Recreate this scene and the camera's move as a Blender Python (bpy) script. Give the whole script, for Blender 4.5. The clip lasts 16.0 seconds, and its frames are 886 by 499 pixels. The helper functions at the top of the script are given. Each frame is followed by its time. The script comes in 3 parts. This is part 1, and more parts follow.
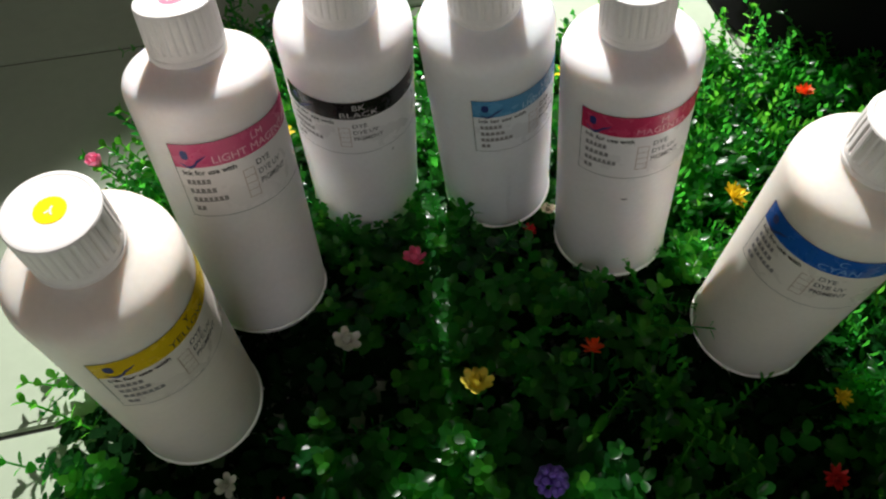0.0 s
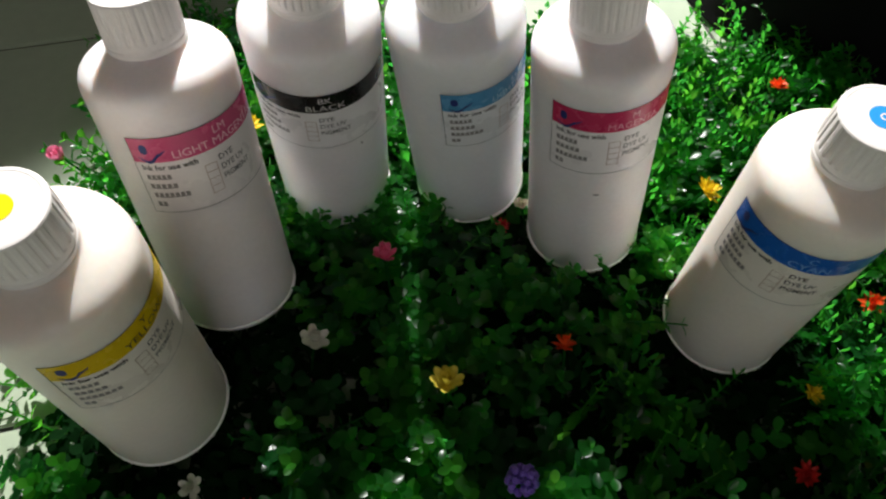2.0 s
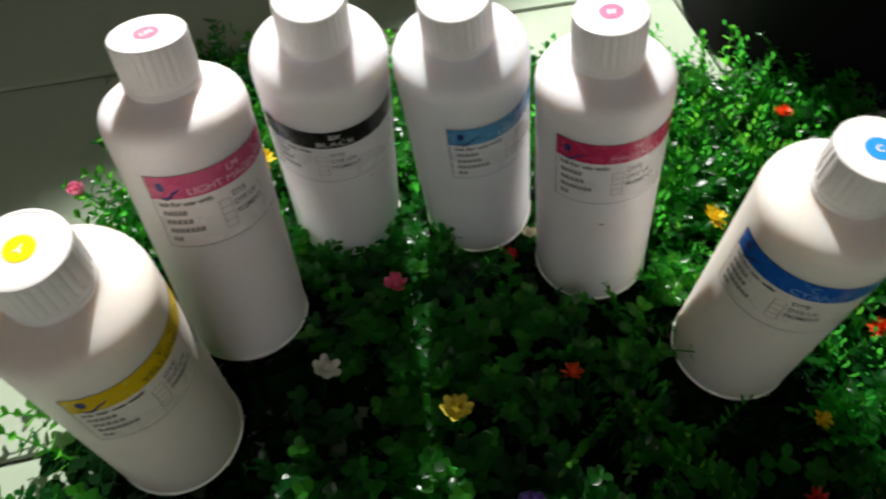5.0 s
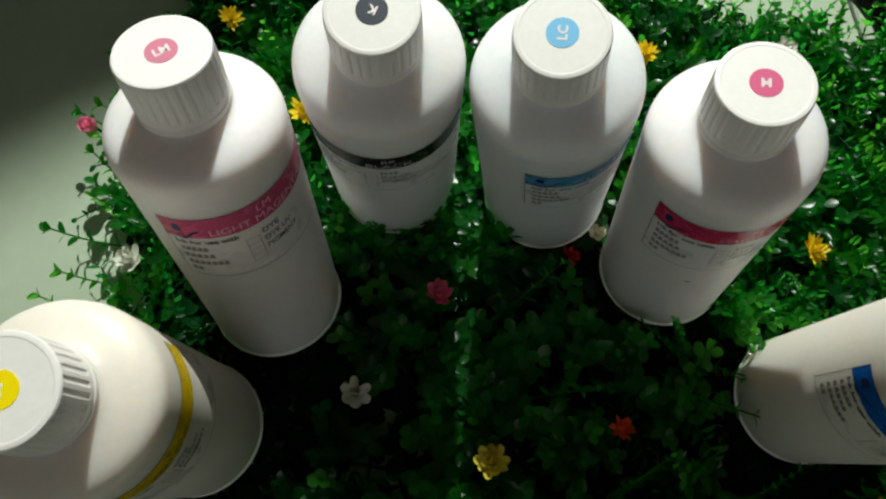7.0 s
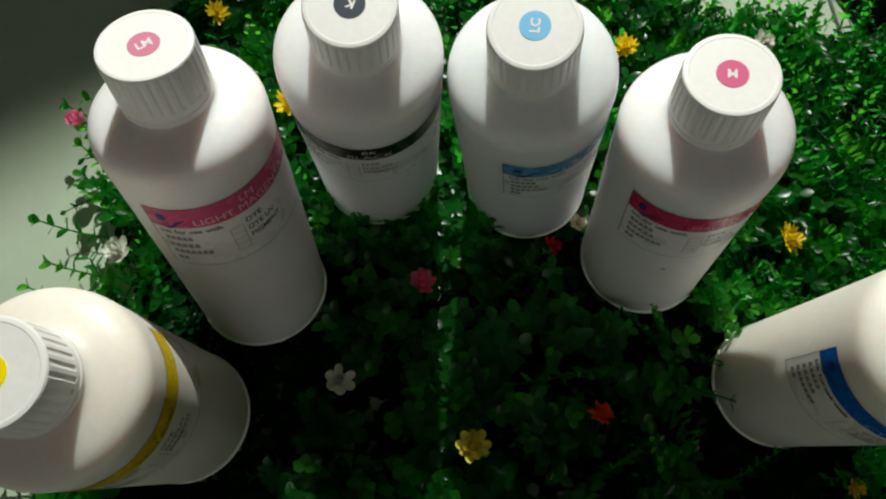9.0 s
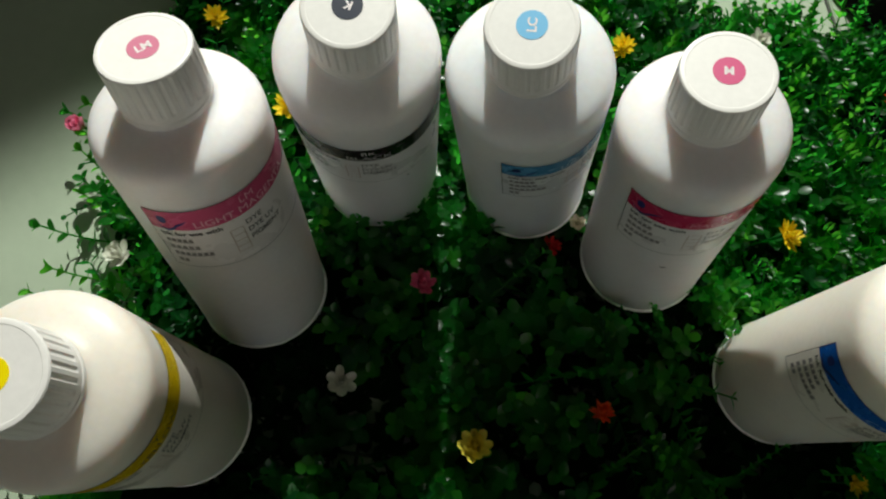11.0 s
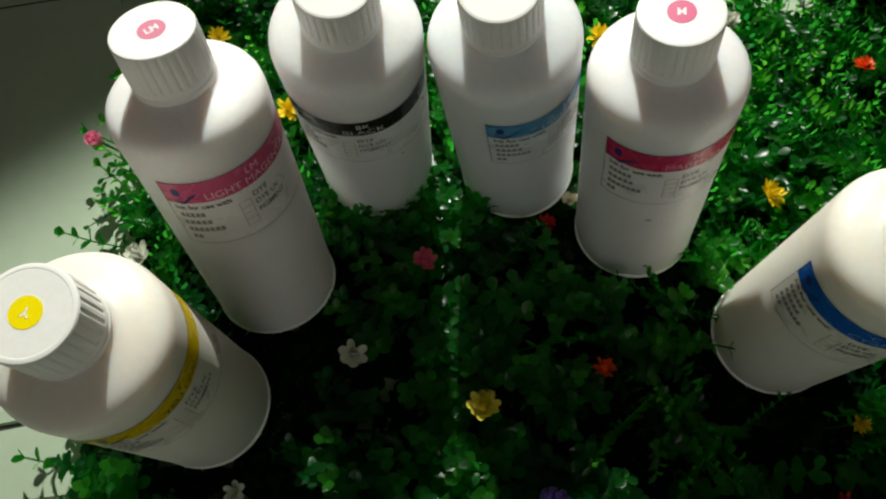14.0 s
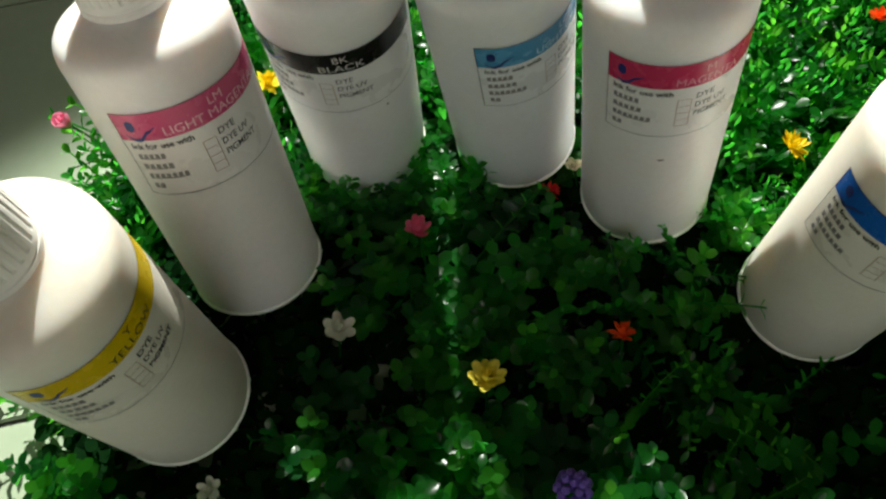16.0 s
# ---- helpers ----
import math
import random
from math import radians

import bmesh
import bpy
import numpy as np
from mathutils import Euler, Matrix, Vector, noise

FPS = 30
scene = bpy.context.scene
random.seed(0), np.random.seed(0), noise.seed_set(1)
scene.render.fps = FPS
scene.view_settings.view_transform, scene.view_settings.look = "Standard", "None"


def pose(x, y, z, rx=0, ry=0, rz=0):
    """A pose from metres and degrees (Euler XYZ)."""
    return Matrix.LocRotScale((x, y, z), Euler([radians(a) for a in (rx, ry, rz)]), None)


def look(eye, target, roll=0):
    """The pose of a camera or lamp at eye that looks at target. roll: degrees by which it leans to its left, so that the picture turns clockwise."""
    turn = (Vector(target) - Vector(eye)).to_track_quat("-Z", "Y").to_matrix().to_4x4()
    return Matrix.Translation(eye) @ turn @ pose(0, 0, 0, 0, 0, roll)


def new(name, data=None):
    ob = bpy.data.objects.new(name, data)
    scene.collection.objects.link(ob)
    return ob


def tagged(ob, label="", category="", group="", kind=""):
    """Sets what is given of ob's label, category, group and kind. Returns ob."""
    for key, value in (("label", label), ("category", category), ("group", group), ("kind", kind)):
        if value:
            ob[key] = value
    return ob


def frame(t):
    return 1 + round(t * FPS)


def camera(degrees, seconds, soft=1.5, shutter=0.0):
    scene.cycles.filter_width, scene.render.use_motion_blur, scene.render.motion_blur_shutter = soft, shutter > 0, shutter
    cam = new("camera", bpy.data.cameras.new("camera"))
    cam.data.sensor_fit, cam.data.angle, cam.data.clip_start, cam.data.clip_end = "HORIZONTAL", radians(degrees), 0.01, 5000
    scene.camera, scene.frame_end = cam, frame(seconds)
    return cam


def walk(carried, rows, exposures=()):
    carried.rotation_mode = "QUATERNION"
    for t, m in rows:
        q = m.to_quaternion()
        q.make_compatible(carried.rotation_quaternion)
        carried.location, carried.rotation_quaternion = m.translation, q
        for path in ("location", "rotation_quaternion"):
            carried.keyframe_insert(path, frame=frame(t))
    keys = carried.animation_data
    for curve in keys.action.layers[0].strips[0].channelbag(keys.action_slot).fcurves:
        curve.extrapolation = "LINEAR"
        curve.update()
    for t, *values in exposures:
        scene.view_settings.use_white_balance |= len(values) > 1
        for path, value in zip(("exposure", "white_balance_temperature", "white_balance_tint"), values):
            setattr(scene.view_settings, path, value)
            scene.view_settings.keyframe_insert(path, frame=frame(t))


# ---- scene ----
# ---------------------------------------------------------------- camera
cam = camera(60.91, 16.0, soft=2.2, shutter=0.6)
# seconds, x, y, z, yaw, pitch, roll
PATH = [
    (0, 0.0000, 0.0000, 0.5070, -0.00, -56.55, 2.14),
    (0.5, 0.0001, 0.0016, 0.5059, -0.02, -56.49, 2.38),
    (1, 0.0053, 0.0050, 0.5033, -2.05, -56.69, 4.04),
    (1.5, 0.0060, 0.0069, 0.5017, -2.21, -57.00, 4.12),
    (2, 0.0082, 0.0077, 0.5020, -2.59, -57.13, 4.28),
    (2.5, 0.0127, 0.0097, 0.5025, -4.16, -57.55, 5.26),
    (3, 0.0225, 0.0116, 0.5021, -7.45, -57.40, 7.14),
    (3.5, 0.0352, 0.0110, 0.5013, -8.44, -57.46, 6.61),
    (4, 0.0328, 0.0099, 0.5060, -5.15, -56.84, 4.10),
    (4.5, 0.0293, 0.0047, 0.5102, -3.79, -55.27, 2.71),
    (5, 0.0127, 0.0065, 0.5138, -0.29, -55.48, 1.78),
    (5.2, 0.0036, 0.0088, 0.5157, 0.83, -56.27, 2.63),
    (7.3, -0.0184, 0.1826, 0.5209, 1.20, -72.07, 7.59),
    (7.5, -0.0167, 0.1772, 0.5283, 1.00, -71.67, 7.74),
    (8, -0.0156, 0.1726, 0.5282, 1.18, -71.29, 7.58),
    (8.5, -0.0114, 0.1697, 0.5273, 1.49, -71.54, 6.90),
    (9, -0.0097, 0.1686, 0.5278, 0.38, -71.74, 8.06),
    (11.5, -0.0092, 0.1650, 0.5286, 0.81, -71.41, 7.03),
    (12, -0.0103, 0.1633, 0.5296, 1.72, -71.43, 6.12),
    (12.5, -0.0081, 0.1572, 0.5297, 3.05, -71.24, 4.14),
    (13, -0.0008, 0.1394, 0.5318, 4.70, -69.94, 1.13),
    (13.5, 0.0067, 0.1225, 0.5332, 7.89, -68.14, -2.75),
    (14, 0.0091, 0.1073, 0.5362, 4.93, -67.46, -0.76),
    (14.5, 0.0168, 0.0909, 0.5415, 8.71, -65.27, -4.28),
    (15, 0.0176, 0.0819, 0.4938, 6.44, -65.20, -5.23),
    (15.5, 0.0243, 0.0704, 0.4719, 6.50, -61.47, -4.85),
    (16, 0.0206, 0.0650, 0.4619, 6.16, -62.19, -4.07),
]
EXPOSURES = [(0.0, -0.02, 6500, 10), (5.0, -0.06, 6500, 10), (7.5, -0.88, 6450, -4), (9.0, -0.86, 6500, -2), (13.0, -0.80, 6600, -1), (14.6, -0.54, 6700, -5), (15.0, -0.40, 6800, -7), (15.4, 0.32, 6800, -9), (16.0, 0.22, 6800, -2)]
walk(cam, [(t, pose(x, y, z, 0, 0, yaw) @ pose(0, 0, 0, 90 + pitch) @ pose(0, 0, 0, 0, 0, roll)) for t, x, y, z, yaw, pitch, roll in PATH], EXPOSURES)

# ---------------------------------------------------------------- light
FLOOR_Z = -0.035
world = bpy.data.worlds.new("world")
scene.world = world
world.use_nodes = True
sky = world.node_tree.nodes.new("ShaderNodeTexSky")
sky.sky_type, sky.sun_disc, sky.sun_elevation = "NISHITA", False, radians(25)
world.node_tree.links.new(sky.outputs[0], world.node_tree.nodes["Background"].inputs[0])
world.node_tree.nodes["Background"].inputs[1].default_value = 0.08

LAMP = Vector((-0.20, 1.40, 1.17))
BEAM_AT = Vector((0.14, 0.16, FLOOR_Z))
lamp_data = bpy.data.lights.new("room_lamp", "SPOT")
lamp_data.energy, lamp_data.color = 228, (1.0, 0.985, 0.955)
lamp_data.shadow_soft_size, lamp_data.spot_size, lamp_data.spot_blend = 0.012, radians(110), 0.27
room_lamp = new("room_lamp", lamp_data)
beam = (BEAM_AT - LAMP).normalized()
edge = Vector((math.cos(radians(45)), math.sin(radians(45)), 0))
lz = -beam
lx = (edge - edge.dot(lz) * lz).normalized()
ly = lz.cross(lx)
room_lamp.matrix_world = Matrix.Translation(LAMP) @ Matrix((lx, ly, lz)).transposed().to_4x4() @ Matrix.Diagonal((1.0, 0.196, 1.0, 1.0))

# fill light added behind the camera to lift the bottles' shaded fronts
fill_data = bpy.data.lights.new("fill_light", "AREA")
fill_data.shape, fill_data.size, fill_data.size_y, fill_data.energy, fill_data.color = "RECTANGLE", 1.1, 0.8, 6.1, (1.0, 0.865, 0.79)
fill_light = new("fill_light", fill_data)
fill_light.matrix_world = look((0.1, -1.50, 1.60), (0.05, 0.3, 0.1))


# ---------------------------------------------------------------- materials
def mat(name, color, rough=0.5, metal=0.0, spec=0.5):
    m = bpy.data.materials.new(name)
    m.use_nodes = True
    b = m.node_tree.nodes["Principled BSDF"]
    b.inputs["Base Color"].default_value = (*color, 1)
    b.inputs["Roughness"].default_value = rough
    b.inputs["Metallic"].default_value = metal
    b.inputs["Specular IOR Level"].default_value = spec
    return m


def noisy(m, scale, amount, dark=0.6, bump=0.0, bump_scale=None, rough_amount=0.0, seed_object=False, island=False):
    """Colour varied at two scales, fine relief, and a random tint for each piece."""
    nt = m.node_tree
    N, L = nt.nodes, nt.links
    b = N["Principled BSDF"]
    base = b.inputs["Base Color"].default_value[:]
    tc = N.new("ShaderNodeTexCoord")
    n1, n2 = N.new("ShaderNodeTexNoise"), N.new("ShaderNodeTexNoise")
    n1.inputs["Scale"].default_value, n1.inputs["Detail"].default_value = scale, 6
    n2.inputs["Scale"].default_value, n2.inputs["Detail"].default_value = scale * 9, 4
    for n in (n1, n2):
        L.new(tc.outputs["Object"], n.inputs["Vector"])
    add = N.new("ShaderNodeMath")
    add.operation = "ADD"
    L.new(n1.outputs["Fac"], add.inputs[0])
    L.new(n2.outputs["Fac"], add.inputs[1])
    last = add
    if seed_object or island:
        src = N.new("ShaderNodeObjectInfo") if seed_object else N.new("ShaderNodeNewGeometry")
        r = N.new("ShaderNodeMath")
        r.operation = "ADD"
        L.new(last.outputs[0], r.inputs[0])
        L.new(src.outputs["Random" if seed_object else "Random Per Island"], r.inputs[1])
        half = N.new("ShaderNodeMath")
        half.operation = "MULTIPLY"
        half.inputs[1].default_value = 0.667
        L.new(r.outputs[0], half.inputs[0])
        last = half
    ramp = N.new("ShaderNodeMapRange")
    ramp.inputs["From Min"].default_value, ramp.inputs["From Max"].default_value = 0.55, 1.45
    L.new(last.outputs[0], ramp.inputs["Value"])
    mix = N.new("ShaderNodeMix")
    mix.data_type = "RGBA"
    mix.inputs["A"].default_value = (*[c * (1 - amount * (1 - dark) * 2) for c in base[:3]], 1)
    mix.inputs["B"].default_value = (*[min(1, c * (1 + amount)) for c in base[:3]], 1)
    L.new(ramp.outputs["Result"], mix.inputs["Factor"])
    L.new(mix.outputs["Result"], b.inputs["Base Color"])
    if bump:
        bn, nb = N.new("ShaderNodeBump"), N.new("ShaderNodeTexNoise")
        nb.inputs["Scale"].default_value = bump_scale or scale * 12
        L.new(tc.outputs["Object"], nb.inputs["Vector"])
        bn.inputs["Strength"].default_value, bn.inputs["Distance"].default_value = bump, 0.0006
        L.new(nb.outputs["Fac"], bn.inputs["Height"])
        L.new(bn.outputs["Normal"], b.inputs["Normal"])
    if rough_amount:
        rr = N.new("ShaderNodeMapRange")
        r0 = b.inputs["Roughness"].default_value
        rr.inputs["To Min"].default_value, rr.inputs["To Max"].default_value = max(0.02, r0 - rough_amount), min(1, r0 + rough_amount)
        L.new(n1.outputs["Fac"], rr.inputs["Value"])
        L.new(rr.outputs["Result"], b.inputs["Roughness"])
    return m


def see_through(m, share, tint):
    """Thin plastic that lets part of the light through."""
    nt = m.node_tree
    N, L = nt.nodes, nt.links
    out, b = N["Material Output"], N["Principled BSDF"]
    tr, mx = N.new("ShaderNodeBsdfTranslucent"), N.new("ShaderNodeMixShader")
    tr.inputs["Color"].default_value = (*tint, 1)
    mx.inputs[0].default_value = share
    L.new(b.outputs[0], mx.inputs[1])
    L.new(tr.outputs[0], mx.inputs[2])
    L.new(mx.outputs[0], out.inputs["Surface"])
    return m


def bottle_plastic(key, color):
    """White bottle plastic, tinted to suit the light on each bottle's shaded side."""
    m = noisy(mat("white_plastic_" + key.lower(), color, 0.42, spec=0.4), 30, 0.05, 0.5, bump=0.08, bump_scale=900, rough_amount=0.08)
    b = m.node_tree.nodes["Principled BSDF"]
    b.inputs["Subsurface Weight"].default_value = 0.7
    b.inputs["Subsurface Radius"].default_value = (1.0, 0.8, 0.65)
    b.inputs["Subsurface Scale"].default_value = 0.016
    return m


# Y and C darker and warmer, to carry the warm shade on their fronts
SKIN = {"Y": (0.80, 0.73, 0.66), "LM": (0.82, 0.77, 0.77), "BK": (0.815, 0.79, 0.795), "LC": (0.79, 0.79, 0.81), "M": (0.82, 0.78, 0.785), "C": (0.82, 0.76, 0.69)}
HDPE = {k: bottle_plastic(k, c) for k, c in SKIN.items()}
PAPER = {k: noisy(mat("label_film_" + k.lower(), tuple(v * 0.985 for v in c), 0.28, spec=0.5), 60, 0.03, 0.5, rough_amount=0.05) for k, c in SKIN.items()}
CAP = noisy(mat("cap_plastic", (0.83, 0.79, 0.765), 0.38, spec=0.4), 40, 0.05, 0.5, bump=0.05, bump_scale=700)
# whiter than the bottle, for the bright line where the rim catches light
RIM_LIT = mat("rim_lit_plastic", (0.93, 0.92, 0.90), 0.25)
INK = mat("print_black", (0.03, 0.028, 0.03), 0.4)
PRINT_GREY = noisy(mat("print_grey", (0.24, 0.22, 0.22), 0.4), 300, 0.4)
PRINT_DARK = noisy(mat("print_dark", (0.10, 0.095, 0.10), 0.4), 300, 0.4)
PRINT_PALE = mat("print_pale", (0.42, 0.30, 0.24), 0.4)
NAVY = mat("print_navy", (0.02, 0.03, 0.16), 0.4)
PRINT_WHITE = mat("print_white", (0.82, 0.74, 0.74), 0.35)
TILE = noisy(mat("floor_tile", (0.385, 0.445, 0.335), 0.42, spec=0.35), 9, 0.10, 0.55, bump=0.12, bump_scale=160, rough_amount=0.1, seed_object=True)
GROUT = noisy(mat("grout", (0.045, 0.045, 0.04), 0.9), 60, 0.3)
WALL = noisy(mat("wall_paint", (0.55, 0.54, 0.50), 0.8), 3, 0.08, bump=0.1, bump_scale=120)
CEIL = noisy(mat("ceiling_paint", (0.62, 0.62, 0.60), 0.9), 3, 0.05)
BLACK = noisy(mat("black_plastic", (0.0018, 0.0018, 0.002), 0.6, spec=0.12), 14, 0.4, bump=0.05, bump_scale=200, rough_amount=0.12)
LEAF_A = see_through(noisy(mat("leaf_green", (0.008, 0.060, 0.009), 0.27, spec=0.36), 70, 0.55, 0.35, rough_amount=0.1, seed_object=True), 0.50, (0.12, 0.80, 0.07))
LEAF_B = see_through(noisy(mat("leaf_dark_green", (0.005, 0.036, 0.009), 0.25, spec=0.36), 70, 0.5, 0.35, rough_amount=0.1, seed_object=True), 0.44, (0.06, 0.52, 0.07))
LEAF_C = see_through(noisy(mat("leaf_light_green", (0.014, 0.082, 0.008), 0.27, spec=0.36), 70, 0.5, 0.35, rough_amount=0.1, seed_object=True), 0.52, (0.24, 0.92, 0.07))
# near-black green that stands in for the shade deep in the hedge
LEAF_SHADE = see_through(noisy(mat("leaf_shade_green", (0.012, 0.048, 0.014), 0.7, spec=0.0), 70, 0.5, 0.35, seed_object=True), 0.7, (0.012, 0.060, 0.010))
MESH = noisy(mat("backing_plastic", (0.006, 0.012, 0.007), 0.5), 80, 0.3)


def petal_mat(name, color):
    return see_through(noisy(mat(name, color, 0.45), 120, 0.2, 0.5, seed_object=True), 0.25, tuple(min(1, c * 1.15) for c in color))


P_YELLOW, P_WHITE = petal_mat("petal_yellow", (0.84, 0.62, 0.02)), petal_mat("petal_white", (0.70, 0.70, 0.60))
P_PINK, P_RED = petal_mat("petal_pink", (0.86, 0.16, 0.29)), petal_mat("petal_red", (0.60, 0.025, 0.02))
P_ORANGE, P_PURPLE = petal_mat("petal_orange", (0.80, 0.09, 0.012)), petal_mat("petal_purple", (0.26, 0.14, 0.66))
P_LEMON = petal_mat("petal_lemon", (0.86, 0.72, 0.10))
P_ROSE = petal_mat("petal_rose", (0.88, 0.26, 0.42))
P_CREAM = petal_mat("petal_cream", (0.62, 0.55, 0.38))
INKS = {
    "LM": ((0.58, 0.085, 0.20), (0.62, 0.20, 0.30)), "M": ((0.52, 0.035, 0.11), (0.64, 0.11, 0.24)),
    "BK": ((0.012, 0.010, 0.010), (0.035, 0.04, 0.06)), "LC": ((0.10, 0.30, 0.52), (0.20, 0.50, 0.78)),
    "C": ((0.012, 0.11, 0.46), (0.03, 0.32, 0.76)), "Y": ((0.68, 0.46, 0.008), (0.92, 0.72, 0.005))}
BAND = {k: noisy(mat("band_" + k.lower(), v[0], 0.27), 90, 0.10, 0.6, rough_amount=0.05) for k, v in INKS.items()}
PALE = {k: mat("print_" + k.lower(), c, 0.35) for k, c in (("LM", (0.80, 0.46, 0.55)), ("M", (0.74, 0.32, 0.40)), ("BK", (0.60, 0.58, 0.56)), ("LC", (0.42, 0.62, 0.78)), ("C", (0.22, 0.40, 0.74)), ("Y", (0.05, 0.04, 0.02)))}
DOT = {k: mat("sticker_" + k.lower(), v[1], 0.3) for k, v in INKS.items()}


# ---------------------------------------------------------------- mesh helpers
def mesh_of(name, verts, faces, material, smooth=False):
    me = bpy.data.meshes.new(name)
    me.from_pydata([tuple(v) for v in verts], [], faces)
    me.materials.append(material)
    if smooth:
        me.polygons.foreach_set("use_smooth", [True] * len(me.polygons))
    me.update()
    return me


def child(name, me, parent, label=""):
    ob = new(name, me)
    ob.parent = parent
    return tagged(ob, label)


def lathe(name, profile, material, seg=96, ribs=None, smooth=True, sharp=40):
    """profile: (radius, height) from the bottom to the top; ribs(radius, height, angle) may change the radius."""
    verts, faces = [], []
    for r, z in profile:
        for k in range(seg):
            a = 2 * math.pi * k / seg
            q = ribs(r, z, k) if ribs else r
            verts.append((q * math.cos(a), q * math.sin(a), z))
    for i in range(len(profile) - 1):
        for k in range(seg):
            n = (k + 1) % seg
            faces.append((i * seg + k, i * seg + n, (i + 1) * seg + n, (i + 1) * seg + k))
    faces.append(tuple(reversed(range(seg))))
    top = (len(profile) - 1) * seg
    faces.append(tuple(top + k for k in range(seg)))
    me = mesh_of(name, verts, faces, material, smooth)
    me.set_sharp_from_angle(angle=radians(sharp))
    return me


def box(bm, x0, x1, y0, y1, z0, z1):
    vs = [bm.verts.new((x, y, z)) for z in (z0, z1) for x, y in ((x0, y0), (x1, y0), (x1, y1), (x0, y1))]
    for f in ((3, 2, 1, 0), (4, 5, 6, 7), (0, 1, 5, 4), (1, 2, 6, 5), (2, 3, 7, 6), (3, 0, 4, 7)):
        bm.faces.new([vs[i] for i in f])


def boxes(name, spans, material, bevel=0.0):
    bm = bmesh.new()
    for s in spans:
        box(bm, *s)
    if bevel:
        bmesh.ops.bevel(bm, geom=bm.edges[:], offset=bevel, segments=2, affect="EDGES")
    me = bpy.data.meshes.new(name)
    bm.to_mesh(me)
    bm.free()
    me.materials.append(material)
    return me


# ---------------------------------------------------------------- room
def room():
    t = 0.15
    x0, x1, y0, y1, z0, z1 = -2.0, 2.2, -1.6, 2.3, FLOOR_Z - 0.004, 2.5
    tagged(new("wall_north", boxes("wall_north", [(x0 - t, x1 + t, y1, y1 + t, z0, z1)], WALL)), "plain pale painted room wall", "wall", kind="structure")
    tagged(new("wall_west", boxes("wall_west", [(x0 - t, x0, y0, y1, z0, z1)], WALL)), "plain pale painted room wall", "wall", kind="structure")
    tagged(new("wall_east", boxes("wall_east", [(x1, x1 + t, y0, y1, z0, z1)], WALL)), "plain pale painted room wall", "wall", kind="structure")
    # made-up opening behind the fill light, lets in a little sky
    wx0, wx1, wz1 = -0.5, 0.7, 2.05
    spans = [(x0 - t, wx0, y0 - t, y0, z0, z1), (wx1, x1 + t, y0 - t, y0, z0, z1), (wx0, wx1, y0 - t, y0, wz1, z1)]
    tagged(new("wall_south", boxes("wall_south", spans, WALL)), "plain pale painted room wall with an opening added for fill light", "wall", kind="structure")
    tagged(new("ceiling", boxes("ceiling", [(x0 - t, x1 + t, y0 - t, y1 + t, z1, z1 + 0.1)], CEIL)), "plain white painted ceiling", "ceiling", kind="structure")


def tiled_floor():
    floor = tagged(new("floor", boxes("floor", [(-2.45, 2.65, -2.1, 2.75, FLOOR_Z - 0.08, FLOOR_Z - 0.0035)], GROUT)), "pale grey-green ceramic tile floor with dark joints", "floor", kind="structure")
    pitch, gap = 0.405, 0.0042
    h = (pitch - gap) / 2
    me = boxes("tile", [(-h, h, -h, h, -0.008, 0.0)], TILE, bevel=0.0012)
    ang = radians(15.6)
    eu, ev = Vector((math.cos(ang), math.sin(ang))), Vector((-math.sin(ang), math.cos(ang)))
    for i in range(-8, 9):
        for j in range(-8, 9):
            c = eu * (0.06 + pitch * (i + 0.5)) + ev * (0.258 + pitch * (j + 0.5))
            if -2.2 < c.x < 2.4 and -1.85 < c.y < 2.5:
                ob = child("tile", me, floor)
                ob.matrix_basis = pose(c.x, c.y, FLOOR_Z, 0, 0, 15.6)
    return floor


room()
tiled_floor()

# ---------------------------------------------------------------- ink bottles
RADIUS, LABEL_TOP, BAND_FOOT, LABEL_FOOT, ARC = 0.044, 0.1728, 0.1555, 0.1165, 140.0
BOTTLES = {  # x, y, z of the bottom ring, lean towards x and y in degrees
    'Y': (-0.1683, 0.1986, -0.0003, -0.75, -2.18),
    'LM': (-0.1338, 0.2947, -0.0009, -5.04, 10.83),
    'BK': (-0.0678, 0.4019, -0.0038, -0.27, -6.38),
    'LC': (0.0440, 0.4066, 0.0005, -6.76, -7.23),
    'M': (0.1365, 0.3618, -0.0032, -6.97, 1.50),
    'C': (0.2382, 0.2809, -0.0052, -1.48, -3.24),
}
LABEL_AT = {"Y": -90, "LM": -106.2, "BK": -146, "LC": -104.2, "M": -136.2, "C": -175.7}
LABEL_LIFT = {"BK": -0.0058, "LM": 0.0003, "LC": -0.0038, "M": 0.0026, "C": 0.0008}
LETTER_TURN = {"Y": 170, "LM": 42, "BK": 168, "LC": 90, "M": 180, "C": 10}


def bottle_matrix(key):
    x, y, z, lx_, ly_ = BOTTLES[key]
    a = Vector((math.tan(radians(lx_)), math.tan(radians(ly_)), 1)).normalized()
    e1 = Vector((0, 1, 0)).cross(a).normalized()
    e2 = a.cross(e1)
    return Matrix.Translation((x, y, z)) @ Matrix((e1, e2, a)).transposed().to_4x4()


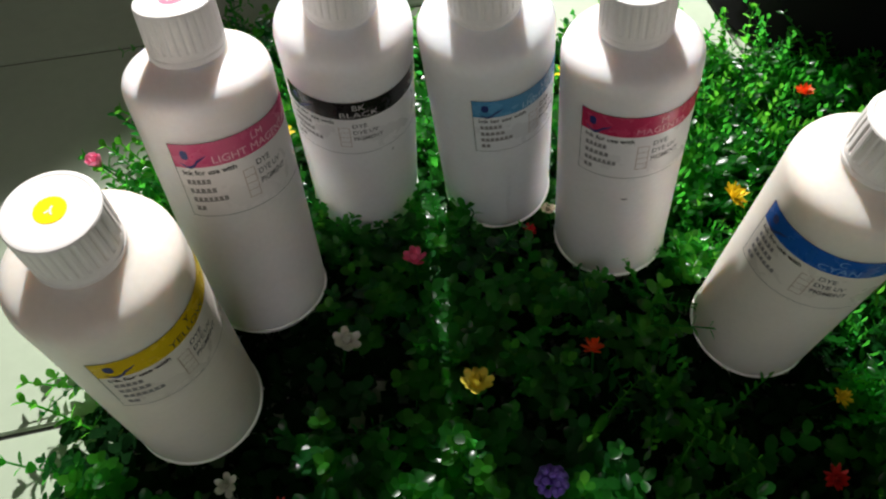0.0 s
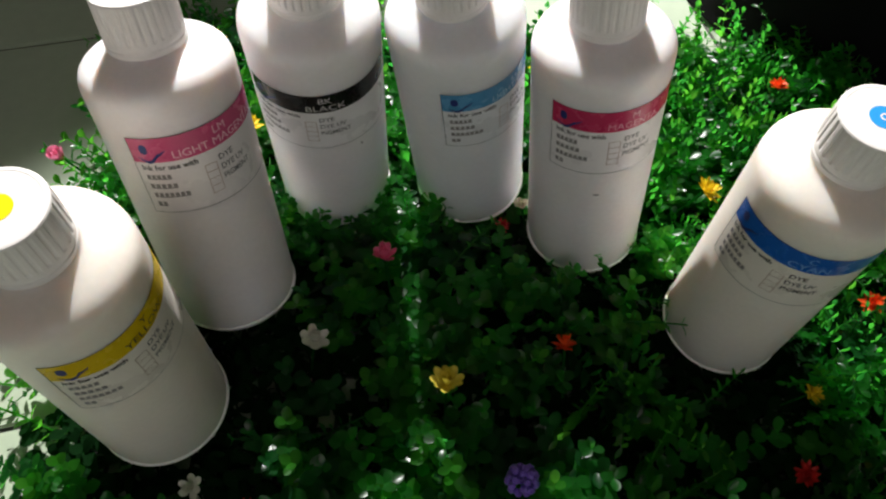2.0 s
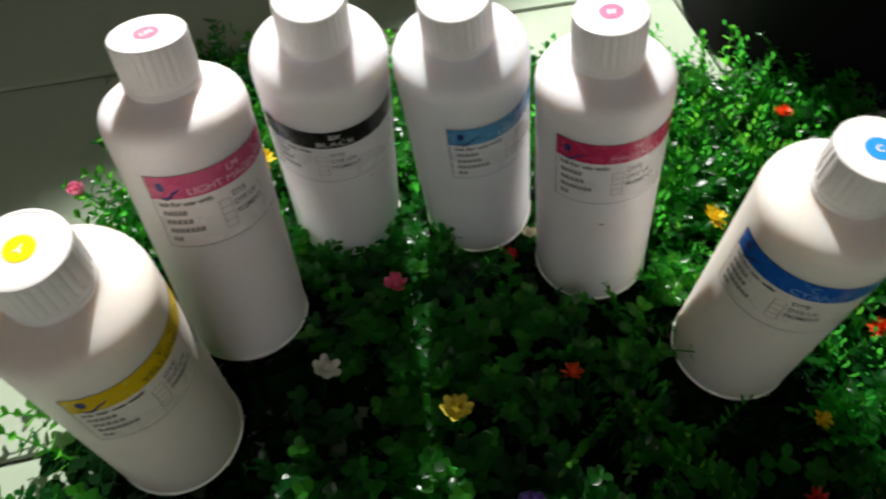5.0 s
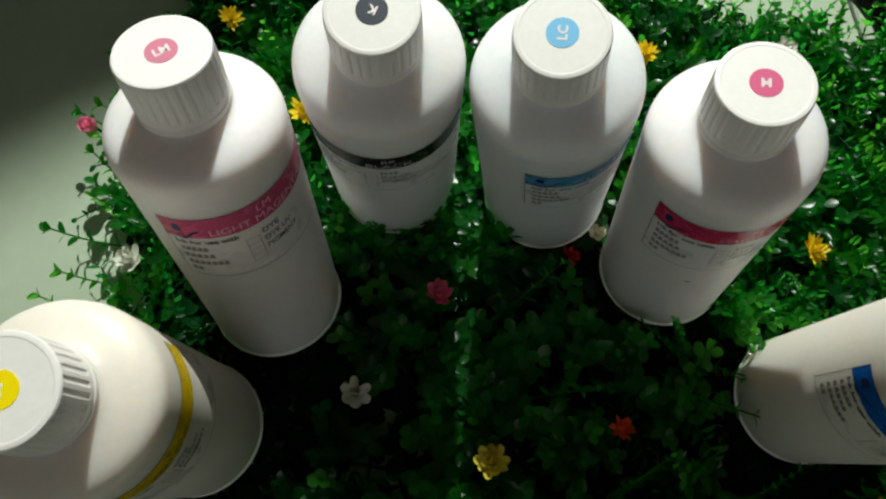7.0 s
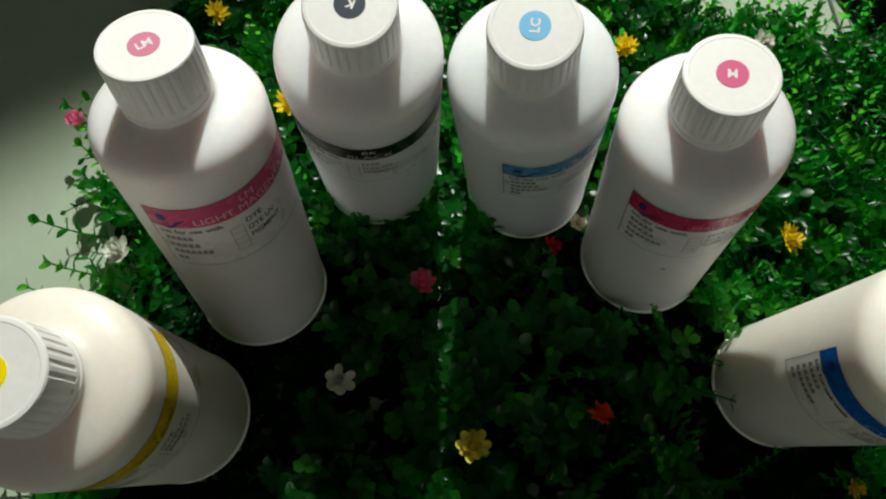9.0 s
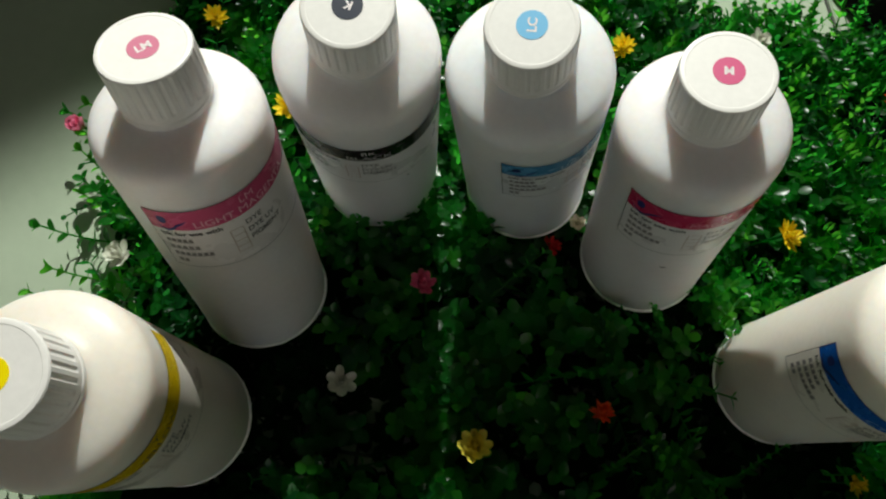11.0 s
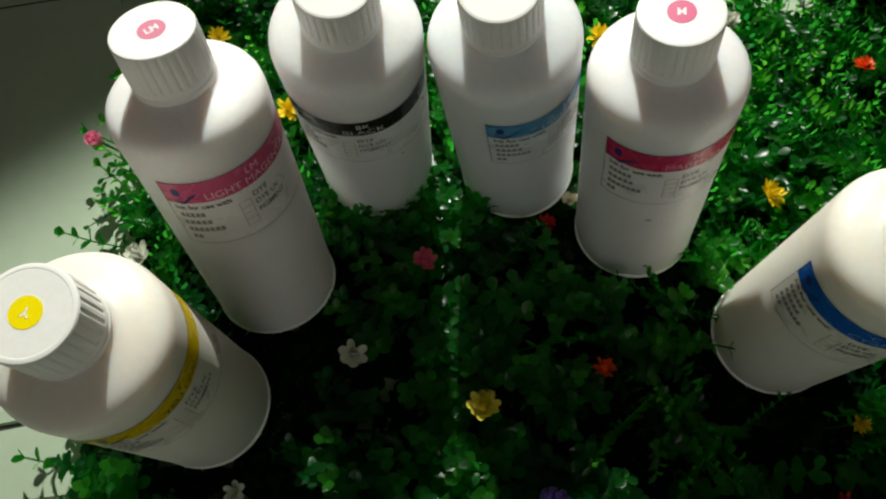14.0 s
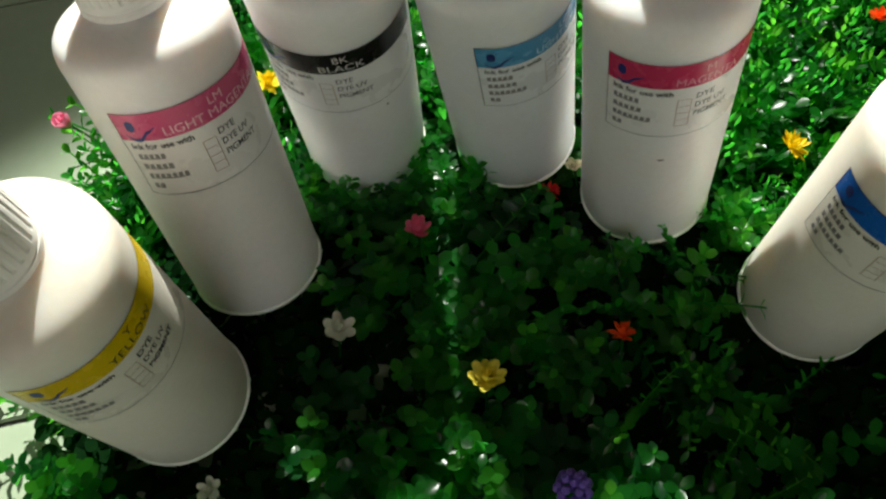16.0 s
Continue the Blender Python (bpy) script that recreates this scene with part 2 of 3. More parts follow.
BODY_PROFILE = [(0.004, -0.0065), (0.030, -0.0065), (0.0335, -0.0088), (0.0375, -0.0090), (0.0396, -0.0078), (0.0406, -0.0052), (0.0414, -0.0030),
                (0.0424, -0.0008), (0.0430, 0.0006), (0.0434, 0.0026), (0.0438, 0.0060), (0.0440, 0.0100), (0.0440, 0.0700), (0.0440, 0.1300),
                (0.0441, 0.1700), (0.0443, 0.1868), (0.0442, 0.1904), (0.0437, 0.1938), (0.0425, 0.1966), (0.0405, 0.1989), (0.0376, 0.2008), (0.0340, 0.2024), (0.0303, 0.2037),
                (0.0270, 0.2048), (0.0242, 0.2058), (0.0223, 0.2070), (0.0212, 0.2085), (0.0205, 0.2100), (0.0203, 0.2140)]
CAP_PROFILE = [(0.0205, 0.2086), (0.0223, 0.2087), (0.0226, 0.2094), (0.0226, 0.2118), (0.0222, 0.2124), (0.0221, 0.2132), (0.0225, 0.2140), (0.0225, 0.2165), (0.0225, 0.2176), (0.0225, 0.2240), (0.0224, 0.2340),
               (0.0223, 0.2376), (0.0221, 0.2392), (0.0216, 0.2400), (0.0206, 0.2403), (0.0196, 0.2403), (0.0193, 0.24015), (0.0100, 0.24012), (0.0005, 0.24012)]


def cap_ribs(r, z, k):
    if 0.2170 < z < 0.2378 and k % 5 < 2:
        return r - 0.00055
    return r


BODY_MESH = {k: lathe("body", BODY_PROFILE, HDPE[k], 112) for k in BOTTLES}
RIM_MESH = lathe("base_rim", [(0.0418, -0.0008), (0.0442, -0.0006), (0.0447, -0.0002), (0.0446, 0.0002), (0.0440, 0.0005), (0.0418, 0.0007)], RIM_LIT, 112)
CAP_MESH = lathe("cap", CAP_PROFILE, CAP, 150, cap_ribs, sharp=17)


def wrap(points, key, lift):
    """(arc length, height) to the bottle's skin."""
    a0 = radians(LABEL_AT[key])
    dz = LABEL_LIFT.get(key, 0)
    r = RADIUS + lift
    return [(r * math.cos(a0 + s / RADIUS), r * math.sin(a0 + s / RADIUS), z + dz) for s, z in points]


def strip(key, path, lift, material, name):
    """path: (arc length, low, high)."""
    pts, faces = [], []
    for s, lo, hi in path:
        pts += [(s, lo), (s, hi)]
    for i in range(len(path) - 1):
        faces.append((2 * i, 2 * i + 2, 2 * i + 3, 2 * i + 1))
    return mesh_of(name, wrap(pts, key, lift), faces, material, True)


def steps(s0, s1, n):
    return [s0 + (s1 - s0) * i / n for i in range(n + 1)]


def flat_text(words, height, width=None, bold=0.0):
    """Vertices and faces of words, centred in x, standing on y = 0."""
    cu = bpy.data.curves.new("words", "FONT")
    cu.body, cu.size, cu.offset, cu.resolution_u = words, 1.0, bold, 3
    ob = new("words", cu)
    me = bpy.data.meshes.new_from_object(ob)
    co = np.array([v.co[:] for v in me.vertices])
    faces = [tuple(p.vertices) for p in me.polygons]
    bpy.data.objects.remove(ob)
    bpy.data.curves.remove(cu)
    bpy.data.meshes.remove(me)
    k = height / 0.70
    x = (co[:, 0] - (co[:, 0].min() + co[:, 0].max()) / 2)
    kx = width / (x.max() - x.min()) if width else k
    return x * kx, co[:, 1] * k, faces


def text_on(key, parent, words, s, z, height, material, name, width=None, bold=0.0, left=False):
    x, y, faces = flat_text(words, height, width, bold)
    if left:
        x = x - x.min()
    me = mesh_of(name, wrap(list(zip(s + x, z + y)), key, 0.00042), faces, material)
    return child(name, me, parent)


def bars_on(key, parent, s, z, count, width, height, material, name):
    """Plain bars in place of a brand's word, one for each letter."""
    step, verts, faces = width / count, [], []
    for k in range(count):
        for c in (s + step * k, s + step * (k + 0.72)):
            verts += [(c, z), (c, z + height * 0.22), (c, z + height)]
    for q in range(2 * count - 1):
        a = 3 * q
        faces.append((a, a + 3, a + 4, a + 1))
        if q % 2 == 0:
            faces.append((a + 1, a + 4, a + 5, a + 2))
    return child(name, mesh_of(name, wrap(verts, key, 0.0004), faces, material), parent)


WORDS = {"Y": ("Y", "YELLOW", 0.030), "LM": ("LM", "LIGHT MAGENTA", 0.060), "BK": ("BK", "BLACK", 0.026), "LC": ("LC", "LIGHT CYAN", 0.040), "M": ("M", "MAGENTA", 0.034), "C": ("C", "CYAN", 0.023)}
COLOURS = {"Y": "yellow", "LM": "light pink", "BK": "black", "LC": "light blue", "M": "magenta red", "C": "deep blue"}


def ink_bottle(key):
    root = new("ink_bottle")
    root.matrix_world = bottle_matrix(key)
    tagged(root, "white plastic ink bottle with %s label band and ribbed cap" % COLOURS[key], "bottle", "ink bottles in an arc")
    body = child("body", BODY_MESH[key], root)
    child("base_rim", RIM_MESH, root, "thin moulded rim at the foot, whitened for the light it catches")
    cap = child("cap", CAP_MESH, root, "white ribbed screw cap")
    cap.matrix_basis = Matrix.Rotation(radians(37 * len(key) + LABEL_AT[key]), 4, "Z")
    # cap sticker and its letters
    n = 48
    disc = mesh_of("sticker", [(0.0073 * math.cos(2 * math.pi * k / n), 0.0073 * math.sin(2 * math.pi * k / n), z) for z in (0.2399, 0.24030) for k in range(n)],
                   [tuple(n + k for k in range(n))] + [(k, (k + 1) % n, n + (k + 1) % n, n + k) for k in range(n)], DOT[key])
    child("sticker", disc, cap, "round %s sticker" % COLOURS[key])
    code = "K" if key == "BK" else key
    x, y, faces = flat_text(code, 0.0043, None, 0.03)
    turn = Matrix.Rotation(radians(LETTER_TURN[key]) - radians(37 * len(key) + LABEL_AT[key]), 4, "Z")
    verts = [turn @ Vector((a, b - 0.00215, 0.24042)) for a, b in zip(x, y)]
    child("sticker_letter", mesh_of("sticker_letter", verts, faces, PRINT_WHITE), cap)
    # label
    width = radians(ARC) * RADIUS
    label = child("label", strip(key, [(s, LABEL_FOOT, LABEL_TOP) for s in steps(0, width, 56)], 0.00016, PAPER[key], "label"), root, "printed product label")
    child("label_band", strip(key, [(s, BAND_FOOT, LABEL_TOP) for s in steps(0, width, 56)], 0.0003, BAND[key], "label_band"), label, "%s colour band" % COLOURS[key])
    w = 0.00035
    corner = [(s, LABEL_FOOT + 0.006 * max(0, (s - width + 0.006) / 0.006) ** 2, LABEL_FOOT + 0.006 * max(0, (s - width + 0.006) / 0.006) ** 2 + w) for s in steps(0, width, 60)]
    child("border", strip(key, corner, 0.0004, INK, "border"), label)
    child("border", strip(key, [(0, LABEL_FOOT, LABEL_TOP), (w, LABEL_FOOT, LABEL_TOP)], 0.0004, INK, "border"), label)
    child("border", strip(key, [(width - w, LABEL_FOOT + 0.006, BAND_FOOT), (width, LABEL_FOOT + 0.006, BAND_FOOT)], 0.0004, PRINT_GREY, "border"), label)
    child("border", strip(key, [(s, LABEL_TOP - w, LABEL_TOP) for s in steps(0, width, 56)], 0.0004, INK, "border"), label)
    short, long_, wide = WORDS[key]
    tint = PALE[key]
    mid = width / 2
    text_on(key, label, short, mid, BAND_FOOT + 0.0090, 0.0052, tint, "lettering")
    text_on(key, label, long_, mid, BAND_FOOT + 0.0018, 0.0052, tint, "lettering", width=wide)
    text_on(key, label, "Ink for use with", 0.0040, BAND_FOOT - 0.0056, 0.0037, INK, "lettering", width=0.0320, bold=0.02, left=True)
    for i, (count, wide_) in enumerate(((5, 0.0150), (5, 0.0168), (7, 0.0222), (2, 0.0066))):
        bars_on(key, label, 0.0045, BAND_FOOT - 0.0128 - 0.0070 * i, count, wide_, 0.0036, PRINT_GREY, "word_bar")
    for i, word in enumerate(("DYE", "DYE UV", "PIGMENT")):
        text_on(key, label, word, 0.0482, BAND_FOOT - 0.0096 - 0.0070 * i, 0.0040, PRINT_DARK, "lettering", width=(0.0100, 0.0175, 0.0205)[i], bold=0.012, left=True)
    for i in range(4):
        s0, z0, h = 0.0385, BAND_FOOT - 0.0148 - 0.0053 * i, 0.0053
        b = 0.0004
        quads = [(s0, z0, s0 + 0.0072, z0 + b), (s0, z0 + h, s0 + 0.0072, z0 + h + b), (s0, z0, s0 + b, z0 + h), (s0 + 0.0072, z0, s0 + 0.0072 + b, z0 + h)]
        verts, faces = [], []
        for a, c, d, e in quads:
            m = len(verts)
            verts += [(a, c), (d, c), (d, e), (a, e)]
            faces.append((m, m + 1, m + 2, m + 3))
        child("tick_box", mesh_of("tick_box", wrap(verts, key, 0.0004), faces, PRINT_PALE), label)
    # plain mark in the band: a block over a swoosh
    sw = [(0.0042 + 0.0165 * i / 12, BAND_FOOT + 0.0040 - 0.0036 * math.sin(math.pi * min(1, i / 8)) + 0.0042 * max(0, (i - 5) / 7) ** 2) for i in range(13)]
    thick = [0.0005 + 0.0019 * math.sin(math.pi * i / 12) for i in range(13)]
    verts = [p for (s, z), q in zip(sw, thick) for p in ((s, z - q / 2), (s, z + q / 2))]
    faces = [(2 * i, 2 * i + 2, 2 * i + 3, 2 * i + 1) for i in range(12)]
    m = len(verts)
    verts += [(0.0085 + 0.0024 * math.cos(k * math.pi / 4) * (1 + 0.2 * (k % 2)), BAND_FOOT + 0.0094 + 0.0036 * math.sin(k * math.pi / 4)) for k in range(8)]
    faces.append(tuple(range(m, m + 8)))
    child("band_mark", mesh_of("band_mark", wrap(verts, key, 0.00042), faces, NAVY), label)
    return root


bottles = {k: ink_bottle(k) for k in BOTTLES}


def ink_mark(key, az, z, w, h):
    verts = [(RADIUS + 0.0003, az + w * math.cos(a) * (1 + 0.3 * math.sin(3 * a)) / RADIUS, z + h * math.sin(a)) for a in [k * math.pi / 6 for k in range(12)]]
    me = mesh_of("ink_mark", [(r * math.cos(a), r * math.sin(a), zz) for r, a, zz in verts], [tuple(range(12))], PRINT_GREY)
    child("ink_mark", me, bottles[key], "small dark ink smudge")


ink_mark("M", radians(-91), 0.0967, 0.0021, 0.0009)
ink_mark("BK", radians(-48), 0.103, 0.0008, 0.0013)
speck = lathe("ink_mark", [(0.0002, 0.0), (0.0008, 0.0002), (0.0007, 0.0005), (0.0002, 0.0006)], INK, 8)
child("ink_mark", speck, bottles["M"], "small dark speck").location = (-0.0299, -0.003, 0.2023)

# ---------------------------------------------------------------- black bin
def black_bin():
    root = tagged(new("waste_bin"), "tall black plastic bin on the tile floor", "bin")
    root.location = (0.450, 0.738, FLOOR_Z)
    prof = [(0.160, 0.0), (0.168, 0.0015), (0.171, 0.006), (0.170, 0.012), (0.1675, 0.016), (0.176, 0.10), (0.198, 0.30), (0.220, 0.50), (0.2255, 0.505), (0.2265, 0.515), (0.2235, 0.522),
            (0.219, 0.520), (0.215, 0.50), (0.172, 0.08), (0.155, 0.014), (0.002, 0.010)]
    child("shell", lathe("shell", prof, BLACK, 96), root)
    child("rim", lathe("rim", [(0.2262, 0.500), (0.230, 0.502), (0.231, 0.510), (0.229, 0.518), (0.2262, 0.519)], BLACK, 96), root)


black_bin()


def floor_cable():
    """A narrow loop of round cable that comes from under the bin."""
    cu = bpy.data.curves.new("cable", "CURVE")
    cu.dimensions, cu.bevel_depth, cu.bevel_resolution, cu.resolution_u = "3D", 0.0026, 3, 10
    sp = cu.splines.new("NURBS")
    path = ((0.470, 0.600), (0.474, 0.575), (0.479, 0.545), (0.490, 0.516), (0.508, 0.512), (0.524, 0.528), (0.530, 0.556), (0.535, 0.590), (0.560, 0.640), (0.640, 0.700), (0.760, 0.740))
    sp.points.add(len(path) - 1)
    for p, (x, y) in zip(sp.points, path):
        p.co = (x, y, FLOOR_Z + 0.0027, 1)
    sp.use_endpoint_u, sp.order_u = True, 4
    cu.materials.append(BLACK)
    temp = new("cable", cu)
    me = bpy.data.meshes.new_from_object(temp.evaluated_get(bpy.context.evaluated_depsgraph_get()))
    bpy.data.objects.remove(temp)
    bpy.data.curves.remove(cu)
    tagged(new("cable", me), "black round cable lying in a narrow loop on the tiles", "cable")


floor_cable()

# ---------------------------------------------------------------- artificial hedge mat
rng = random.Random(11)


def leaf(verts, faces, base, along, normal, length, width, fold, curl, round_tip):
    """One cupped leaf with a midrib, pointing along."""
    side = along.cross(normal).normalized()
    up = side.cross(along).normalized()
    n = len(verts)
    shape = ((0.0, 0.10), (0.28, 0.72), (0.58, 1.0 if round_tip else 0.86), (0.84, 0.78 if round_tip else 0.45), (1.0, 0.16 if round_tip else 0.03))
    for t, w in shape:
        c = base + along * (length * t) - up * (curl * length * t * t)
        hw = width * w / 2
        verts += [c - side * hw + up * (fold * hw), c, c + side * hw + up * (fold * hw)]
    for i in range(len(shape) - 1):
        a = n + 3 * i
        faces += [(a, a + 1, a + 4, a + 3), (a + 1, a + 2, a + 5, a + 4)]


def tube(verts, faces, path, r):
    n = len(verts)
    for p in path:
        for k in range(4):
            a = math.pi / 2 * k
            verts.append(p + Vector((r * math.cos(a), r * math.sin(a), 0)))
    for i in range(len(path) - 1):
        for k in range(4):
            a, b = n + 4 * i + k, n + 4 * i + (k + 1) % 4
            faces.append((a, b, b + 4, a + 4))


def bushy_sprig(height, material, whorls, size):
    """Upright stems with pairs of rounded leaves, crosswise."""
    verts, faces = [], []
    for b in range(3):
        az = 2.1 * b + rng.uniform(-0.5, 0.5)
        out = 0.012 + 0.012 * rng.random()
        h = height * rng.uniform(0.72, 1.0)
        path = [Vector((out * (t ** 1.3) * math.cos(az), out * (t ** 1.3) * math.sin(az), h * t)) for t in (0, 0.33, 0.66, 1.0)]
        tube(verts, faces, path, 0.0006)
        for i in range(whorls):
            t = 0.22 + 0.78 * i / (whorls - 1)
            p = Vector((out * (t ** 1.3) * math.cos(az), out * (t ** 1.3) * math.sin(az), h * t))
            last = i == whorls - 1
            for s in range(3 if last else 2):
                a = az + 0.8 + (math.pi / 2) * (i % 2) + (2.1 if last else math.pi) * s + rng.uniform(-0.3, 0.3)
                al = Vector((math.cos(a), math.sin(a), (1.1 if last else 0.45) * rng.uniform(0.5, 1.3))).normalized()
                L = size * rng.uniform(0.82, 1.12) * (0.75 if last else 1.08 - 0.22 * i / whorls)
                leaf(verts, faces, p, al, Vector((0, 0, 1)), L, L * rng.uniform(0.60, 0.76), rng.uniform(0.1, 0.5), rng.uniform(0.0, 0.3), True)
    return mesh_of("sprig", verts, faces, material, True)


def feathery_sprig(length, material, pairs, size, lean):
    """Arching twigs with rows of small pointed leaves in pairs."""
    verts, faces = [], []
    for b in range(2):
        az = 3.0 * b + rng.uniform(-0.5, 0.5)
        pts = []
        for i in range(pairs + 1):
            t = i / pairs
            pts.append(Vector((lean * length * t * t * math.cos(az), lean * length * t * t * math.sin(az), length * (t - 0.42 * lean * t * t))))
        tube(verts, faces, pts, 0.0006)
        for i in range(2, pairs + 1):
            d = (pts[i] - pts[i - 1]).normalized()
            sd = d.cross(Vector((math.sin(az), -math.cos(az), 0.3 + 0.8 * (i % 2)))).normalized()
            for s in (-1, 1):
                al = (sd * s + d * 0.55 + Vector((0, 0, rng.uniform(-0.1, 0.3)))).normalized()
                L = size * rng.uniform(0.8, 1.1) * (1.1 - 0.45 * i / pairs)
                leaf(verts, faces, pts[i], al, d, L, L * rng.uniform(0.42, 0.55), 0.25, 0.15, False)
    return mesh_of("twig", verts, faces, material, True)


BUSHY = [bushy_sprig(h, m, w, s) for h, m, w, s in ((0.056, LEAF_A, 6, 0.0120), (0.060, LEAF_A, 7, 0.0110), (0.052, LEAF_C, 6, 0.0120), (0.058, LEAF_B, 7, 0.0115), (0.054, LEAF_A, 6, 0.0125), (0.050, LEAF_B, 5, 0.0130), (0.059, LEAF_C, 7, 0.0110))]
FEATHERY = [feathery_sprig(h, m, p, s, l) for h, m, p, s, l in ((0.066, LEAF_B, 11, 0.0130, 0.75), (0.062, LEAF_A, 10, 0.0145, 0.6), (0.070, LEAF_A, 12, 0.0130, 0.9), (0.064, LEAF_C, 10, 0.0140, 0.5))]

def trailing_twig(length, material, size):
    """A single straight stem with well-spaced crosswise pairs of round leaves."""
    verts, faces = [], []
    n = 7
    pts = [Vector((0.004 * math.sin(2.5 * i / n), 0.003 * (i / n) ** 2, length * i / n)) for i in range(n + 1)]
    tube(verts, faces, pts, 0.0008)
    for i in range(1, n + 1):
        for s in range(3 if i == n else 2):
            a = (math.pi / 2) * (i % 2) + (2.1 if i == n else math.pi) * s + rng.uniform(-0.35, 0.35)
            al = Vector((math.cos(a), math.sin(a), 1.4 if i == n else rng.uniform(0.2, 0.7))).normalized()
            L = size * rng.uniform(0.85, 1.1) * (0.7 if i == n else 1.1 - 0.35 * i / n)
            leaf(verts, faces, pts[i], al, Vector((0, 0, 1)), L, L * rng.uniform(0.62, 0.78), rng.uniform(0.1, 0.4), rng.uniform(0.0, 0.2), True)
    return mesh_of("twig", verts, faces, material, True)


TRAILING = [trailing_twig(0.062, LEAF_C, 0.0125), trailing_twig(0.068, LEAF_A, 0.0120), trailing_twig(0.056, LEAF_C, 0.0130)]
# root x, root y, heading in degrees, rise in degrees
STRAYS = ((-0.238, 0.214, 178, 14), (-0.226, 0.152, 176, 12), (-0.236, 0.292, 184, 22), (-0.244, 0.350, 150, 24), (-0.234, 0.128, 200, 30), (-0.240, 0.180, 165, 40), (-0.240, 0.262, 170, 38), (-0.244, 0.322, 190, 42), (-0.240, 0.405, 160, 40), (-0.238, 0.455, 175, 35), (-0.222, 0.100, 215, 25), (-0.246, 0.385, 170, 52), (-0.246, 0.420, 190, 48), (-0.246, 0.400, 175, 30), (0.385, 0.25, 5, 35), (0.388, 0.36, 12, 40), (0.388, 0.45, -8, 32), (0.30, 0.586, 85, 50), (0.34, 0.585, 75, 45))

# root x, root y, stretch of the lone upright twigs
UPRIGHT = ((-0.080, 0.174, 0.95), (-0.069, 0.147, 1.0), (0.015, 0.171, 1.0), (0.033, 0.155, 1.0), (0.026, 0.150, 0.85), (-0.025, 0.133, 1.0), (-0.012, 0.128, 0.9), (0.100, 0.141, 1.0), (0.108, 0.136, 0.9),
           (-0.214, 0.122, 0.8), (-0.226, 0.150, 0.75), (-0.206, 0.100, 0.8), (-0.232, 0.132, 0.7), (-0.220, 0.108, 0.85), (-0.212, 0.142, 0.7))


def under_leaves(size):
    """Low clump of leaves and stems, painted dark as shade at the hedge's foot."""
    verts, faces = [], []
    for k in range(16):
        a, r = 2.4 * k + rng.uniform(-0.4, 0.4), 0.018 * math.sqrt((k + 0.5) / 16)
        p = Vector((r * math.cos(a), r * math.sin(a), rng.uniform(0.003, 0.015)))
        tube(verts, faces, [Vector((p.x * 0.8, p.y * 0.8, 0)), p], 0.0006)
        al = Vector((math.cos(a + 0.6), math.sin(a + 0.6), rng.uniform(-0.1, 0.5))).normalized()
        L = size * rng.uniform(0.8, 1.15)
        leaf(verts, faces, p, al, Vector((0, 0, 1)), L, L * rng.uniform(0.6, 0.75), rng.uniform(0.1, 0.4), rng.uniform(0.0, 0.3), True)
    return mesh_of("under_leaves", verts, faces, LEAF_SHADE, True)


SHADE_CLUMPS = [under_leaves(0.0125), under_leaves(0.0140), under_leaves(0.0115)]

MAT_X, MAT_Y, COLS, ROWS_ = (-0.248, 0.400), (0.045, 0.592), 3, 2
PW, PD = (MAT_X[1] - MAT_X[0]) / COLS, (MAT_Y[1] - MAT_Y[0]) / ROWS_
FOOT_CLEAR = {"Y": 0.072, "LM": 0.072, "BK": 0, "LC": 0, "M": 0.052, "C": 0.074}
AXES = {k: bottle_matrix(k) for k in BOTTLES}


def near_bottle(x, y):
    best = (9, None)
    for k, m in AXES.items():
        c = m @ Vector((0, 0, 0))
        d = math.hypot(x - c.x, y - c.y)
        if d < best[0]:
            best = (d, (c, k))
    return best


def sparse(x, y):
    """Bare spots of the mat, where the floor shows through the lattice."""
    a = math.hypot((x + 0.052) / 0.046, (y - 0.196) / 0.040)
    b = math.hypot((x - 0.13) / 0.055, (y - 0.115) / 0.022)
    c = math.hypot((x - 0.375) / 0.05, (y - 0.145) / 0.055)
    return min(a, b, c)


def shaded(x, y):
    """Shaded ground inside the arc of bottles, sprigs thinned to clumps with gaps between, partly to darken it."""
    inside = math.hypot((x - 0.050) / 0.25, (y - 0.20) / 0.165) < 1
    return inside, inside and noise.noise(Vector((x * 38, y * 38, 4.2))) < 0.08


